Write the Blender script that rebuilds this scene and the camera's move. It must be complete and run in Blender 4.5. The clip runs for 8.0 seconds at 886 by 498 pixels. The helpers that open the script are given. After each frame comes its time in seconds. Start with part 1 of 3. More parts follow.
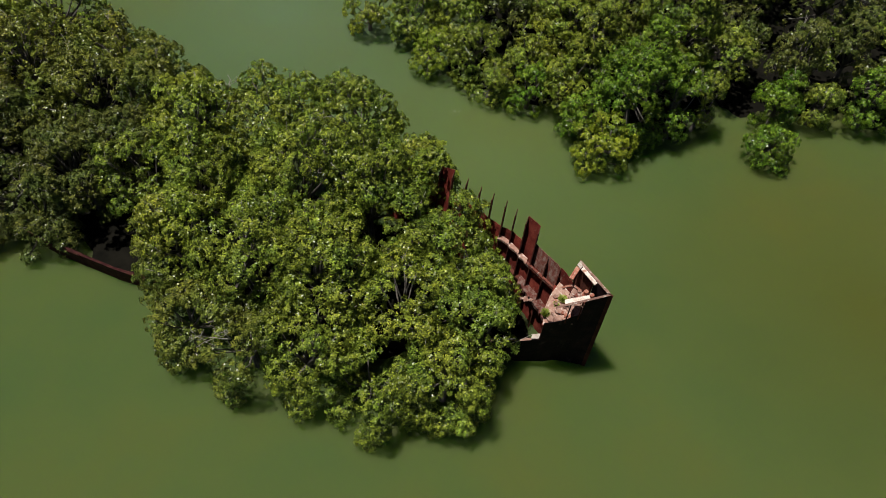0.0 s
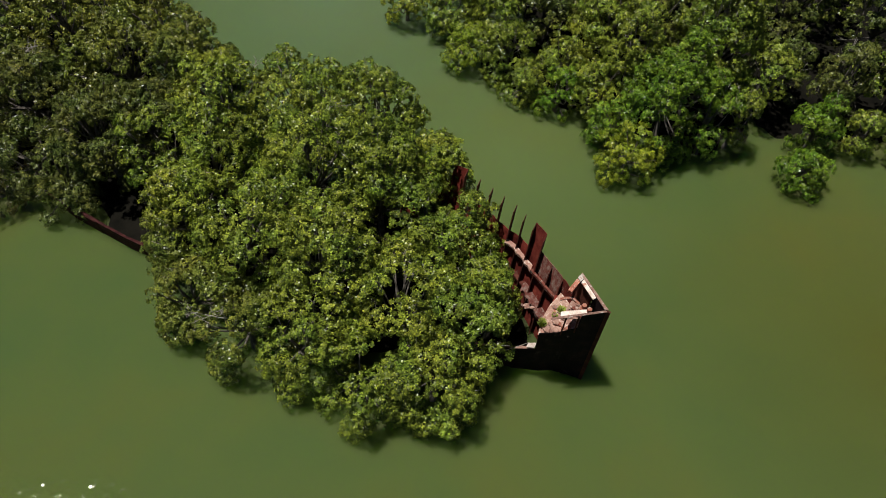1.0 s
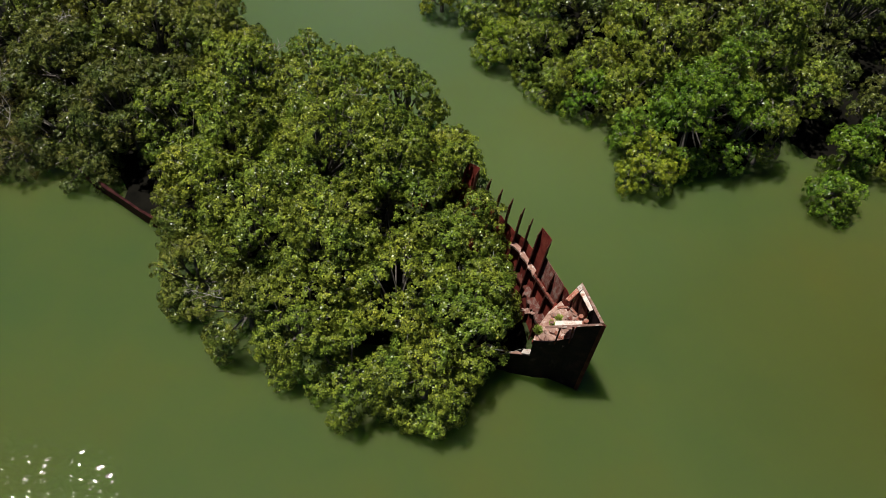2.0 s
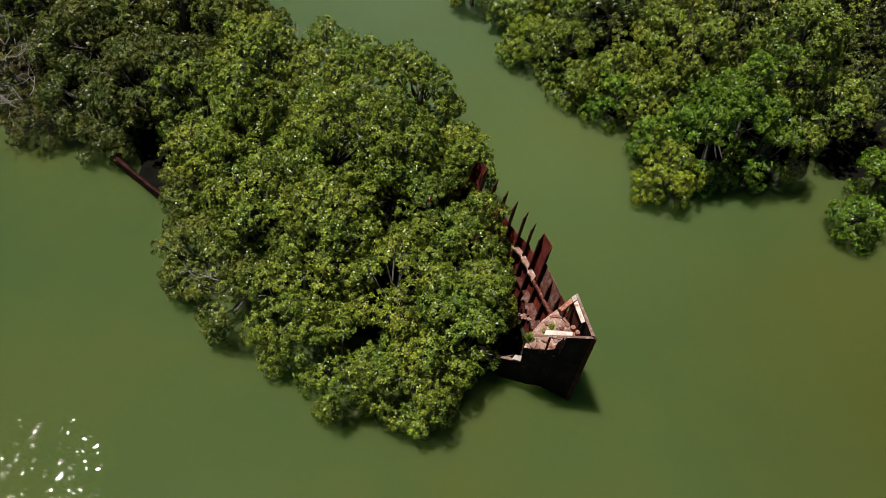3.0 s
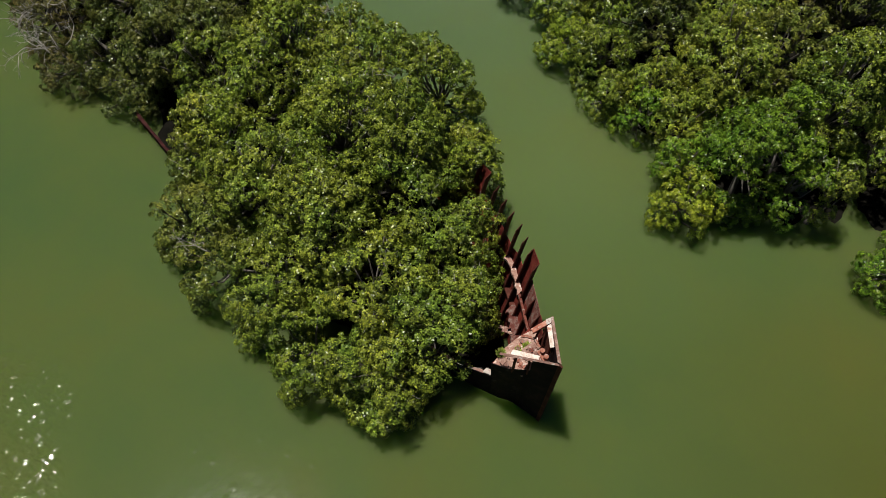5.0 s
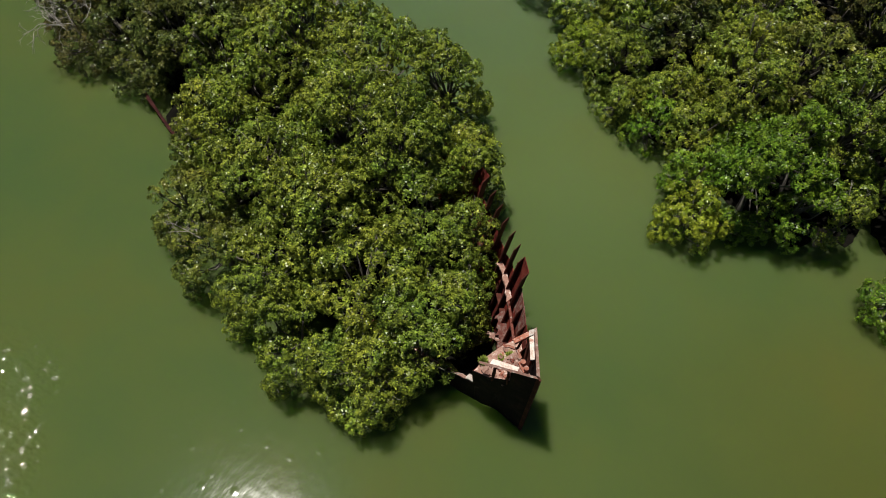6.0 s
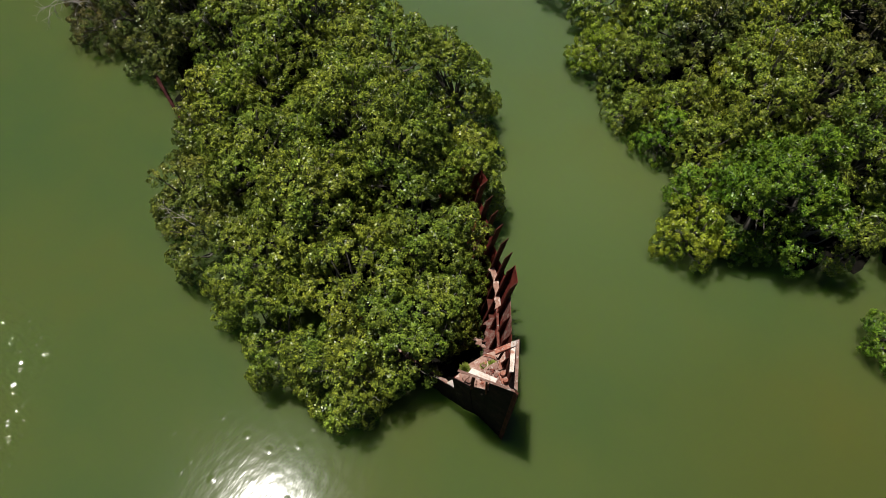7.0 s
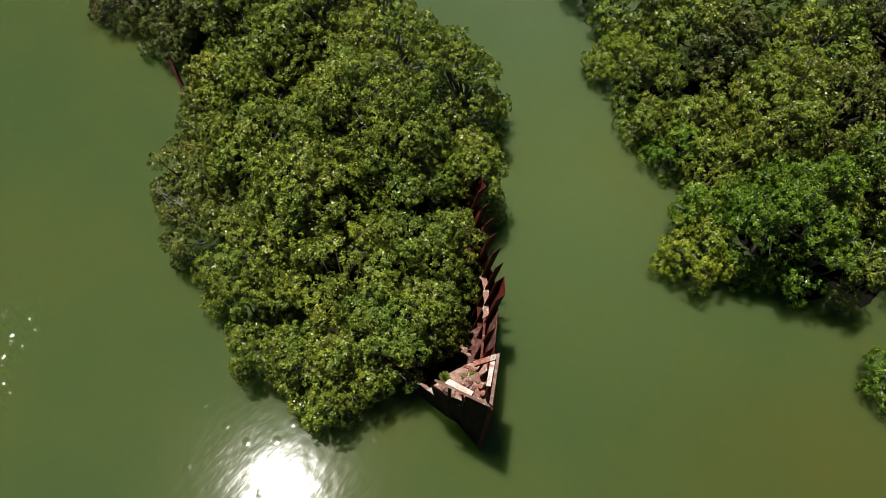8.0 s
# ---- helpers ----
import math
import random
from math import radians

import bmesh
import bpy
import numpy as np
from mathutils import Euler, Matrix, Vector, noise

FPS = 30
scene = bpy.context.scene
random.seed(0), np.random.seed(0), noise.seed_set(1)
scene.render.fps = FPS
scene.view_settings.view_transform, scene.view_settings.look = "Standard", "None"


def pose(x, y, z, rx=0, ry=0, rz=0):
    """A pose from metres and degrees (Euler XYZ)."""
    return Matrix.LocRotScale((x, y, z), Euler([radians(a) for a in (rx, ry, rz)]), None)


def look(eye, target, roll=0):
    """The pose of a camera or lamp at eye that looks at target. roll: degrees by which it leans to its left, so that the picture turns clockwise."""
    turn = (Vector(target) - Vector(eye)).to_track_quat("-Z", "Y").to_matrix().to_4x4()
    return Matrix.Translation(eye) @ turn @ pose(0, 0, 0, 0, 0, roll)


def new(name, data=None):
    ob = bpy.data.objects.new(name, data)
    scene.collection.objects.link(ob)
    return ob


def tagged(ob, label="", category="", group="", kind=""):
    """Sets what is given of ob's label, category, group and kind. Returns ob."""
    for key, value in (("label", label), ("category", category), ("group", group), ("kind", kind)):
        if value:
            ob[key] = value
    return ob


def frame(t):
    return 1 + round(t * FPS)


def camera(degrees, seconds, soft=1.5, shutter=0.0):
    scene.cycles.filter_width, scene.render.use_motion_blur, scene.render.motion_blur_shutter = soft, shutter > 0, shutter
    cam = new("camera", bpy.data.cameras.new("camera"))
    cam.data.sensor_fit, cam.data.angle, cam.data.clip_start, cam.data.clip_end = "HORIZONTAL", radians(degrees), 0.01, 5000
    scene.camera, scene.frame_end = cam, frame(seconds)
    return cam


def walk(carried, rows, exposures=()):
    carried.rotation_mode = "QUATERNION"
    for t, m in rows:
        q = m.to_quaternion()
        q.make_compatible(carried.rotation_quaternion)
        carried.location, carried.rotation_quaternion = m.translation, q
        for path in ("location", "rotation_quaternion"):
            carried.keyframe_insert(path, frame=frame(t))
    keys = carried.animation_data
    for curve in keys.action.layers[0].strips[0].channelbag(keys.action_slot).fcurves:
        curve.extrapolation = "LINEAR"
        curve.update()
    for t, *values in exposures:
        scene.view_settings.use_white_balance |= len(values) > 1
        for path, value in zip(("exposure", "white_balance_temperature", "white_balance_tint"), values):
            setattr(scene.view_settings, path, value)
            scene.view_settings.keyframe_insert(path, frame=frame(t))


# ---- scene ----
cam = camera(62.0, 8.0, soft=0.6)
PATH = [
    (0.0, (0.526, 0.900, 23.670), (1.445, 12.820, 7.637), 3.81),
    (0.5, (1.268, 1.100, 23.715), (1.563, 12.911, 7.578), 4.11),
    (1.0, (1.978, 1.330, 23.723), (1.663, 12.997, 7.482), 4.17),
    (1.5, (2.660, 1.593, 23.712), (1.759, 13.085, 7.368), 4.10),
    (2.0, (3.313, 1.891, 23.695), (1.864, 13.182, 7.251), 3.98),
    (2.5, (3.939, 2.223, 23.680), (1.982, 13.293, 7.139), 3.87),
    (3.0, (4.536, 2.589, 23.675), (2.113, 13.420, 7.038), 3.79),
    (3.5, (5.105, 2.987, 23.682), (2.258, 13.566, 6.950), 3.75),
    (4.0, (5.644, 3.415, 23.702), (2.411, 13.730, 6.875), 3.73),
    (4.5, (6.153, 3.871, 23.732), (2.568, 13.910, 6.810), 3.73),
    (5.0, (6.630, 4.353, 23.771), (2.725, 14.104, 6.751), 3.73),
    (5.5, (7.074, 4.859, 23.813), (2.874, 14.309, 6.694), 3.71),
    (6.0, (7.486, 5.387, 23.854), (3.013, 14.524, 6.635), 3.66),
    (6.5, (7.865, 5.936, 23.891), (3.135, 14.747, 6.570), 3.59),
    (7.0, (8.212, 6.506, 23.917), (3.238, 14.982, 6.498), 3.52),
    (7.5, (8.528, 7.099, 23.932), (3.319, 15.233, 6.419), 3.50),
    (8.0, (8.817, 7.715, 23.932), (3.375, 15.509, 6.336), 3.62),
]
walk(cam, [(t, look(eye, target, roll)) for t, eye, target, roll in PATH])

# ---- light ----
SUN_EL, SUN_AZ = radians(75.6), (-0.246, 0.029)
SUN_DIR = Vector((SUN_AZ[0], SUN_AZ[1], math.tan(SUN_EL) * math.hypot(*SUN_AZ))).normalized()

world = bpy.data.worlds.new("sky")
scene.world = world
world.use_nodes = True
wn = world.node_tree.nodes
sky = wn.new("ShaderNodeTexSky")
sky.sky_type = "NISHITA"
sky.sun_disc = False
sky.air_density, sky.dust_density = 0.4, 0.2
sky.sun_elevation = SUN_EL
sky.sun_rotation = math.atan2(SUN_DIR.x, SUN_DIR.y)
wn["Background"].inputs["Strength"].default_value = 0.036
world.node_tree.links.new(sky.outputs[0], wn["Background"].inputs["Color"])

sun_data = bpy.data.lights.new("sun", "SUN")
sun_data.energy = 5.0
sun_data.angle = radians(0.53)
sun_data.color = (1.0, 0.95, 0.87)
sun = new("sun", sun_data)
sun.matrix_world = look(SUN_DIR * 60, (0, 0, 0))
scene.view_settings.exposure = -0.2

# ---- materials ----


def material(name):
    m = bpy.data.materials.new(name)
    m.use_nodes = True
    nt = m.node_tree
    return m, nt, nt.nodes["Principled BSDF"]


def node(nt, kind, **values):
    n = nt.nodes.new(kind)
    for k, v in values.items():
        n.inputs[k.replace("_", " ")].default_value = v
    return n


def ramp(nt, source, stops):
    r = nt.nodes.new("ShaderNodeValToRGB")
    while len(r.color_ramp.elements) < len(stops):
        r.color_ramp.elements.new(0.5)
    for e, (at, col) in zip(r.color_ramp.elements, stops):
        e.position, e.color = at, (*col, 1)
    nt.links.new(source, r.inputs["Fac"])
    return r.outputs["Color"]


def mixed(nt, fac, a, b, blend="MIX"):
    m = nt.nodes.new("ShaderNodeMix")
    m.data_type, m.blend_type = "RGBA", blend
    for socket, v in ((m.inputs[0], fac), (m.inputs[6], a), (m.inputs[7], b)):
        if isinstance(v, bpy.types.NodeSocket):
            nt.links.new(v, socket)
        elif isinstance(v, tuple):
            socket.default_value = (*v, 1)
        else:
            socket.default_value = v
    return m.outputs[2]


def place(nt, size=(1, 1, 1)):
    c = nt.nodes.new("ShaderNodeNewGeometry")
    mp = nt.nodes.new("ShaderNodeMapping")
    mp.inputs["Scale"].default_value = size
    nt.links.new(c.outputs["Position"], mp.inputs["Vector"])
    return mp.outputs[0]


def noisy(nt, vector, scale, detail=4.0, rough=0.55):
    n = node(nt, "ShaderNodeTexNoise", Scale=scale, Detail=detail, Roughness=rough)
    nt.links.new(vector, n.inputs["Vector"])
    return n.outputs["Fac"]


def math_node(nt, op, a, b=0.0, clamp=False):
    n = nt.nodes.new("ShaderNodeMath")
    n.operation, n.use_clamp = op, clamp
    for socket, v in zip(n.inputs, (a, b)):
        if isinstance(v, bpy.types.NodeSocket):
            nt.links.new(v, socket)
        else:
            socket.default_value = v
    return n.outputs[0]


def bump(nt, height, strength, distance, target):
    b = node(nt, "ShaderNodeBump", Strength=strength, Distance=distance)
    nt.links.new(height, b.inputs["Height"])
    nt.links.new(b.outputs[0], target.inputs["Normal"])
    return b


def leaf_material(name, dark, mid, bright, gloss=0.31):
    m, nt, p = material(name)
    geo = nt.nodes.new("ShaderNodeNewGeometry")
    info = nt.nodes.new("ShaderNodeObjectInfo")
    leafcol = ramp(nt, geo.outputs["Random Per Island"], [(0.0, dark), (0.3, tuple(0.35 * a + 0.65 * b for a, b in zip(dark, mid))), (0.7, tuple(0.85 * a + 0.15 * b for a, b in zip(mid, bright))), (0.97, tuple(0.5 * a + 0.5 * b for a, b in zip(mid, bright))), (1.0, (0.36, 0.36, 0.09))])
    # fresh growth in patches the size of a bough, and of a whole crown
    tuft = math_node(nt, "ADD", math_node(nt, "MULTIPLY", noisy(nt, place(nt), 2.6, 1.0), 0.55), math_node(nt, "MULTIPLY", noisy(nt, place(nt), 0.7, 2.0), 0.45))
    fresh = math_node(nt, "MULTIPLY", math_node(nt, "SUBTRACT", tuft, 0.38), 2.2, True)
    col = mixed(nt, math_node(nt, "MULTIPLY", fresh, 0.5), leafcol, bright)
    cool = ramp(nt, noisy(nt, place(nt), 0.75, 2.0), [(0.42, (1.05, 1.0, 0.95)), (0.66, (0.86, 1.02, 1.0))])
    col = mixed(nt, 1.0, col, cool, "MULTIPLY")
    # each tuft has leaves of its own age and vigour
    vigour = ramp(nt, noisy(nt, place(nt), 5.5, 1.0), [(0.34, (0.52, 0.56, 0.60)), (0.52, (1.0, 1.0, 1.0)), (0.68, (1.35, 1.30, 1.2))])
    col = mixed(nt, 1.0, col, vigour, "MULTIPLY")
    tree = ramp(nt, info.outputs["Random"], [(0.0, (0.82, 0.86, 0.8)), (0.5, (1, 1, 1)), (1.0, (1.12, 1.05, 0.95))])
    col = mixed(nt, 1.0, col, tree, "MULTIPLY")
    nt.links.new(col, p.inputs["Base Color"])
    p.inputs["Roughness"].default_value = gloss
    p.inputs["Specular IOR Level"].default_value = 0.32
    tr = nt.nodes.new("ShaderNodeBsdfTranslucent")
    nt.links.new(mixed(nt, 1.0, col, (1.1, 1.25, 0.5), "MULTIPLY"), tr.inputs["Color"])
    mix = nt.nodes.new("ShaderNodeMixShader")
    mix.inputs[0].default_value = 0.06
    nt.links.new(p.outputs[0], mix.inputs[1])
    nt.links.new(tr.outputs[0], mix.inputs[2])
    nt.links.new(mix.outputs[0], nt.nodes["Material Output"].inputs["Surface"])
    return m


LEAF = leaf_material("mangrove_leaf", (0.018, 0.036, 0.017), (0.108, 0.160, 0.018), (0.56, 0.66, 0.085))
LEAF_BRIGHT = leaf_material("mangrove_leaf_bright", (0.018, 0.050, 0.013), (0.090, 0.180, 0.013), (0.38, 0.56, 0.048))
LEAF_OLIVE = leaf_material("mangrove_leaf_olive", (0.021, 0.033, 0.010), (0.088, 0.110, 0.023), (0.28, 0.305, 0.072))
LEAF_RUSSET = leaf_material("mangrove_leaf_russet", (0.027, 0.026, 0.013), (0.100, 0.090, 0.027), (0.229, 0.217, 0.059))
LEAF_SAGE = leaf_material("mangrove_leaf_sage", (0.030, 0.046, 0.011), (0.125, 0.155, 0.024), (0.38, 0.41, 0.075))
LEAF_YELLOW = leaf_material("mangrove_leaf_yellow", (0.08, 0.12, 0.010), (0.19, 0.27, 0.020), (0.44, 0.53, 0.060))


def bark_material():
    m, nt, p = material("grey_bark")
    v = place(nt, (1, 1, 0.3))
    n = noisy(nt, v, 14, 6)
    nt.links.new(ramp(nt, n, [(0.3, (0.05, 0.043, 0.036)), (0.55, (0.13, 0.115, 0.10)), (0.75, (0.26, 0.24, 0.215))]), p.inputs["Base Color"])
    p.inputs["Roughness"].default_value = 0.85
    bump(nt, n, 0.6, 0.02, p)
    return m


BARK = bark_material()


def pale_bark_material():
    m, nt, p = material("pale_dead_wood")
    n = noisy(nt, place(nt), 16, 5)
    nt.links.new(ramp(nt, n, [(0.3, (0.22, 0.20, 0.18)), (0.7, (0.50, 0.47, 0.43))]), p.inputs["Base Color"])
    p.inputs["Roughness"].default_value = 0.8
    return m


PALE_BARK = pale_bark_material()


def rust_material(name, deep, mid, light, pale=None, pale_at=0.68, scale=2.2, soft=0.05):
    m, nt, p = material(name)
    v = place(nt)
    info = nt.nodes.new("ShaderNodeObjectInfo")
    big, fine = noisy(nt, v, scale, 5, 0.65), noisy(nt, v, 22, 6, 0.7)
    blend = math_node(nt, "ADD", math_node(nt, "MULTIPLY", big, 0.7), math_node(nt, "MULTIPLY", fine, 0.3))
    col = ramp(nt, blend, [(0.3, deep), (0.5, mid), (0.68, light)])
    if pale:
        worn = ramp(nt, noisy(nt, place(nt, (1, 1, 0.5)), scale * 1.4, 6, 0.7), [(pale_at - soft, (0, 0, 0)), (pale_at + soft, (1, 1, 1))])
        col = mixed(nt, worn, col, pale)
    piece = ramp(nt, info.outputs["Random"], [(0, (0.72, 0.7, 0.7)), (1, (1.2, 1.15, 1.12))])
    nt.links.new(mixed(nt, 1.0, col, piece, "MULTIPLY"), p.inputs["Base Color"])
    p.inputs["Roughness"].default_value = 0.85
    p.inputs["Specular IOR Level"].default_value = 0.12
    bump(nt, fine, 0.5, 0.015, p)
    return m


RUST = rust_material("red_rust", (0.060, 0.012, 0.010), (0.165, 0.030, 0.022), (0.27, 0.070, 0.048), (0.33, 0.22, 0.18), 0.64)
RUST_DARK = rust_material("dark_rust", (0.035, 0.014, 0.011), (0.09, 0.03, 0.022), (0.16, 0.06, 0.04))
RUST_PALE = rust_material("flaking_rust", (0.15, 0.060, 0.048), (0.34, 0.205, 0.165), (0.50, 0.38, 0.32), (0.62, 0.55, 0.50), 0.60, 5.0)
RUST_ORANGE = rust_material("orange_rust", (0.20, 0.065, 0.045), (0.37, 0.145, 0.10), (0.50, 0.28, 0.21), (0.54, 0.42, 0.36), 0.58, 6.0)
RUST_STRIP = rust_material("patchy_rust", (0.09, 0.024, 0.018), (0.20, 0.06, 0.045), (0.32, 0.15, 0.11), (0.46, 0.37, 0.32), 0.61, 4.0)
RUST_GREY = rust_material("scaling_rust", (0.10, 0.035, 0.028), (0.17, 0.055, 0.043), (0.26, 0.13, 0.11), (0.31, 0.25, 0.215), 0.58, 5.5, 0.12)
HULL_PAINT = rust_material("dark_hull_coating", (0.005, 0.003, 0.004), (0.012, 0.007, 0.010), (0.036, 0.017, 0.017), (0.05, 0.035, 0.035), 0.64)
HULL_MAROON = rust_material("maroon_hull_coating", (0.018, 0.007, 0.008), (0.052, 0.015, 0.015), (0.11, 0.04, 0.034), (0.2, 0.13, 0.11), 0.68, 5.0)
WHITE_PAINT = rust_material("chalky_white_paint", (0.40, 0.25, 0.18), (0.70, 0.64, 0.58), (0.80, 0.76, 0.71), (0.42, 0.22, 0.16), 0.60, 4.5)


def grass_material():
    m, nt, p = material("weed_green")
    geo = nt.nodes.new("ShaderNodeNewGeometry")
    nt.links.new(ramp(nt, geo.outputs["Random Per Island"], [(0, (0.18, 0.26, 0.03)), (0.7, (0.36, 0.44, 0.07)), (1, (0.50, 0.48, 0.16))]), p.inputs["Base Color"])
    p.inputs["Roughness"].default_value = 0.6
    return m


WEED = grass_material()


def water_material():
    m, nt, p = material("murky_green_water")
    v = place(nt)
    drift = noisy(nt, place(nt, (1, 1.6, 1)), 0.07, 3, 0.5)
    silt = noisy(nt, v, 0.35, 3, 0.5)
    both = math_node(nt, "ADD", math_node(nt, "MULTIPLY", drift, 0.75), math_node(nt, "MULTIPLY", silt, 0.25))
    col = ramp(nt, both, [(0.36, (0.061, 0.100, 0.032)), (0.5, (0.075, 0.107, 0.031)), (0.64, (0.090, 0.105, 0.027))])
    # a brown shoal; then sky reflection painted as paler channel and bluer far water
    for centre, reach, tint in (((18.5, 15.5, 0), 11.0, (0.078, 0.083, 0.016)), ((3.5, 24.0, 0), 11.0, (0.100, 0.143, 0.050)), ((-6.0, 34.0, 0), 14.0, (0.104, 0.160, 0.085))):
        far = nt.nodes.new("ShaderNodeVectorMath")
        far.operation = "DISTANCE"
        nt.links.new(v, far.inputs[0])
        far.inputs[1].default_value = centre
        near = math_node(nt, "SUBTRACT", 1.0, math_node(nt, "DIVIDE", math_node(nt, "ADD", far.outputs["Value"], math_node(nt, "MULTIPLY", silt, 3.0)), reach), True)
        col = mixed(nt, math_node(nt, "MULTIPLY", near, 0.9), col, tint)
    nt.links.new(col, p.inputs["Base Color"])
    p.inputs["IOR"].default_value = 1.333
    # light scatters some decimetres sideways in the silt
    p.subsurface_method = "BURLEY"
    p.inputs["Subsurface Weight"].default_value = 1.0
    p.inputs["Subsurface Radius"].default_value = (0.8, 1.0, 0.5)
    p.inputs["Subsurface Scale"].default_value = 0.9
    # calm swell everywhere, wind ripples in a ruffled patch
    sep = nt.nodes.new("ShaderNodeSeparateXYZ")
    nt.links.new(v, sep.inputs[0])
    edge = math_node(nt, "ADD", sep.outputs["X"], math_node(nt, "MULTIPLY", sep.outputs["Y"], 0.5))
    edge = math_node(nt, "ADD", edge, math_node(nt, "MULTIPLY", noisy(nt, v, 0.6, 2), 1.6))
    ruffled = math_node(nt, "MULTIPLY", math_node(nt, "SUBTRACT", -2.5, edge), 1.5, True)
    ruffled = math_node(nt, "MULTIPLY", ruffled, math_node(nt, "MULTIPLY", math_node(nt, "SUBTRACT", 8.5, sep.outputs["Y"]), 0.7, True))
    ripple = noisy(nt, place(nt, (1, 0.4, 1)), 5.5, 2, 0.5)
    swell = noisy(nt, v, 1.7, 1, 0.5)
    chop = math_node(nt, "SUBTRACT", noisy(nt, place(nt, (1, 1.3, 1)), 2.4, 1, 0.5), 0.5)
    # a few small humps of water, about one to a square metre, catch the sun by themselves
    cells = nt.nodes.new("ShaderNodeTexVoronoi")
    cells.voronoi_dimensions = "2D"
    cells.inputs["Scale"].default_value = 1.15
    nt.links.new(v, cells.inputs["Vector"])
    tone = nt.nodes.new("ShaderNodeSeparateXYZ")
    nt.links.new(cells.outputs["Color"], tone.inputs[0])
    dome = math_node(nt, "SUBTRACT", 1.0, math_node(nt, "MULTIPLY", cells.outputs["Distance"], 5.2), True)
    dome = math_node(nt, "MULTIPLY", math_node(nt, "MULTIPLY", dome, dome), math_node(nt, "SUBTRACT", 3.0, math_node(nt, "MULTIPLY", dome, 2.0)))
    dome = math_node(nt, "MULTIPLY", dome, math_node(nt, "GREATER_THAN", tone.outputs["X"], 0.60))
    h = math_node(nt, "ADD", math_node(nt, "MULTIPLY", ripple, 0.20), math_node(nt, "MULTIPLY", swell, 0.42))
    h = math_node(nt, "ADD", h, math_node(nt, "MULTIPLY", dome, 0.30))
    h = math_node(nt, "ADD", h, math_node(nt, "MULTIPLY", chop, math_node(nt, "MULTIPLY", ruffled, 14.0)))
    nt.links.new(math_node(nt, "SUBTRACT", 0.078, math_node(nt, "MULTIPLY", ruffled, 0.020)), p.inputs["Roughness"])
    bump(nt, h, 1.0, 0.009, p)
    return m


WATER = water_material()

# ---- small building helpers ----


def mesh_object(name, verts, faces, mat, parent=None, smooth=False, label=""):
    me = bpy.data.meshes.new(name)
    me.from_pydata([tuple(v) for v in verts], [], faces)
    me.update()
    me.materials.append(mat)
    if smooth:
        me.shade_smooth()
    ob = new(name, me)
    if parent:
        ob.parent = parent
    if label:
        ob["label"] = label
    return ob


def thing(name, label, category, group="", kind="", at=(0, 0, 0)):
    e = new(name)
    e.location = at
    e.empty_display_size = 0.3
    return tagged(e, label, category, group, kind)


def under(ob, parent):
    """Parent ob, whose mesh is in world coordinates, to an Empty that stands at a place."""
    ob.parent = parent
    ob.matrix_parent_inverse = Matrix.Translation(parent.location).inverted()
    return ob


def tube(path, radii, sides=7, close=True):
    """Verts and faces of a tapered tube along points."""
    vs, fs = [], []
    path = [Vector(p) for p in path]
    for i, p in enumerate(path):
        t = (path[min(i + 1, len(path) - 1)] - path[max(i - 1, 0)]).normalized()
        u = t.orthogonal().normalized()
        w = t.cross(u)
        for k in range(sides):
            a = 2 * math.pi * k / sides
            vs.append(p + (u * math.cos(a) + w * math.sin(a)) * radii[i])
    for i in range(len(path) - 1):
        for k in range(sides):
            a, b = i * sides + k, i * sides + (k + 1) % sides
            fs.append((a, b, b + sides, a + sides))
    if close:
        fs.append(tuple(range(sides - 1, -1, -1)))
        n = (len(path) - 1) * sides
        fs.append(tuple(range(n, n + sides)))
    return vs, fs


def join(chunks):
    vs, fs = [], []
    for v, f in chunks:
        n = len(vs)
        vs += list(v)
        fs += [tuple(i + n for i in q) for q in f]
    return vs, fs


def bar(p0, p1, width, height, up=(0, 0, 1)):
    """A straight bar from p0 to p1; height is measured along up, made square to the bar."""
    p0, p1, up = Vector(p0), Vector(p1), Vector(up)
    t = (p1 - p0).normalized()
    side = t.cross(up).normalized()
    up = side.cross(t).normalized()
    vs = [p + side * sx * width / 2 + up * sz * height / 2 for p in (p0, p1) for sx, sz in ((-1, -1), (1, -1), (1, 1), (-1, 1))]
    return vs, [(0, 3, 2, 1), (4, 5, 6, 7), (0, 1, 5, 4), (1, 2, 6, 5), (2, 3, 7, 6), (3, 0, 4, 7)]


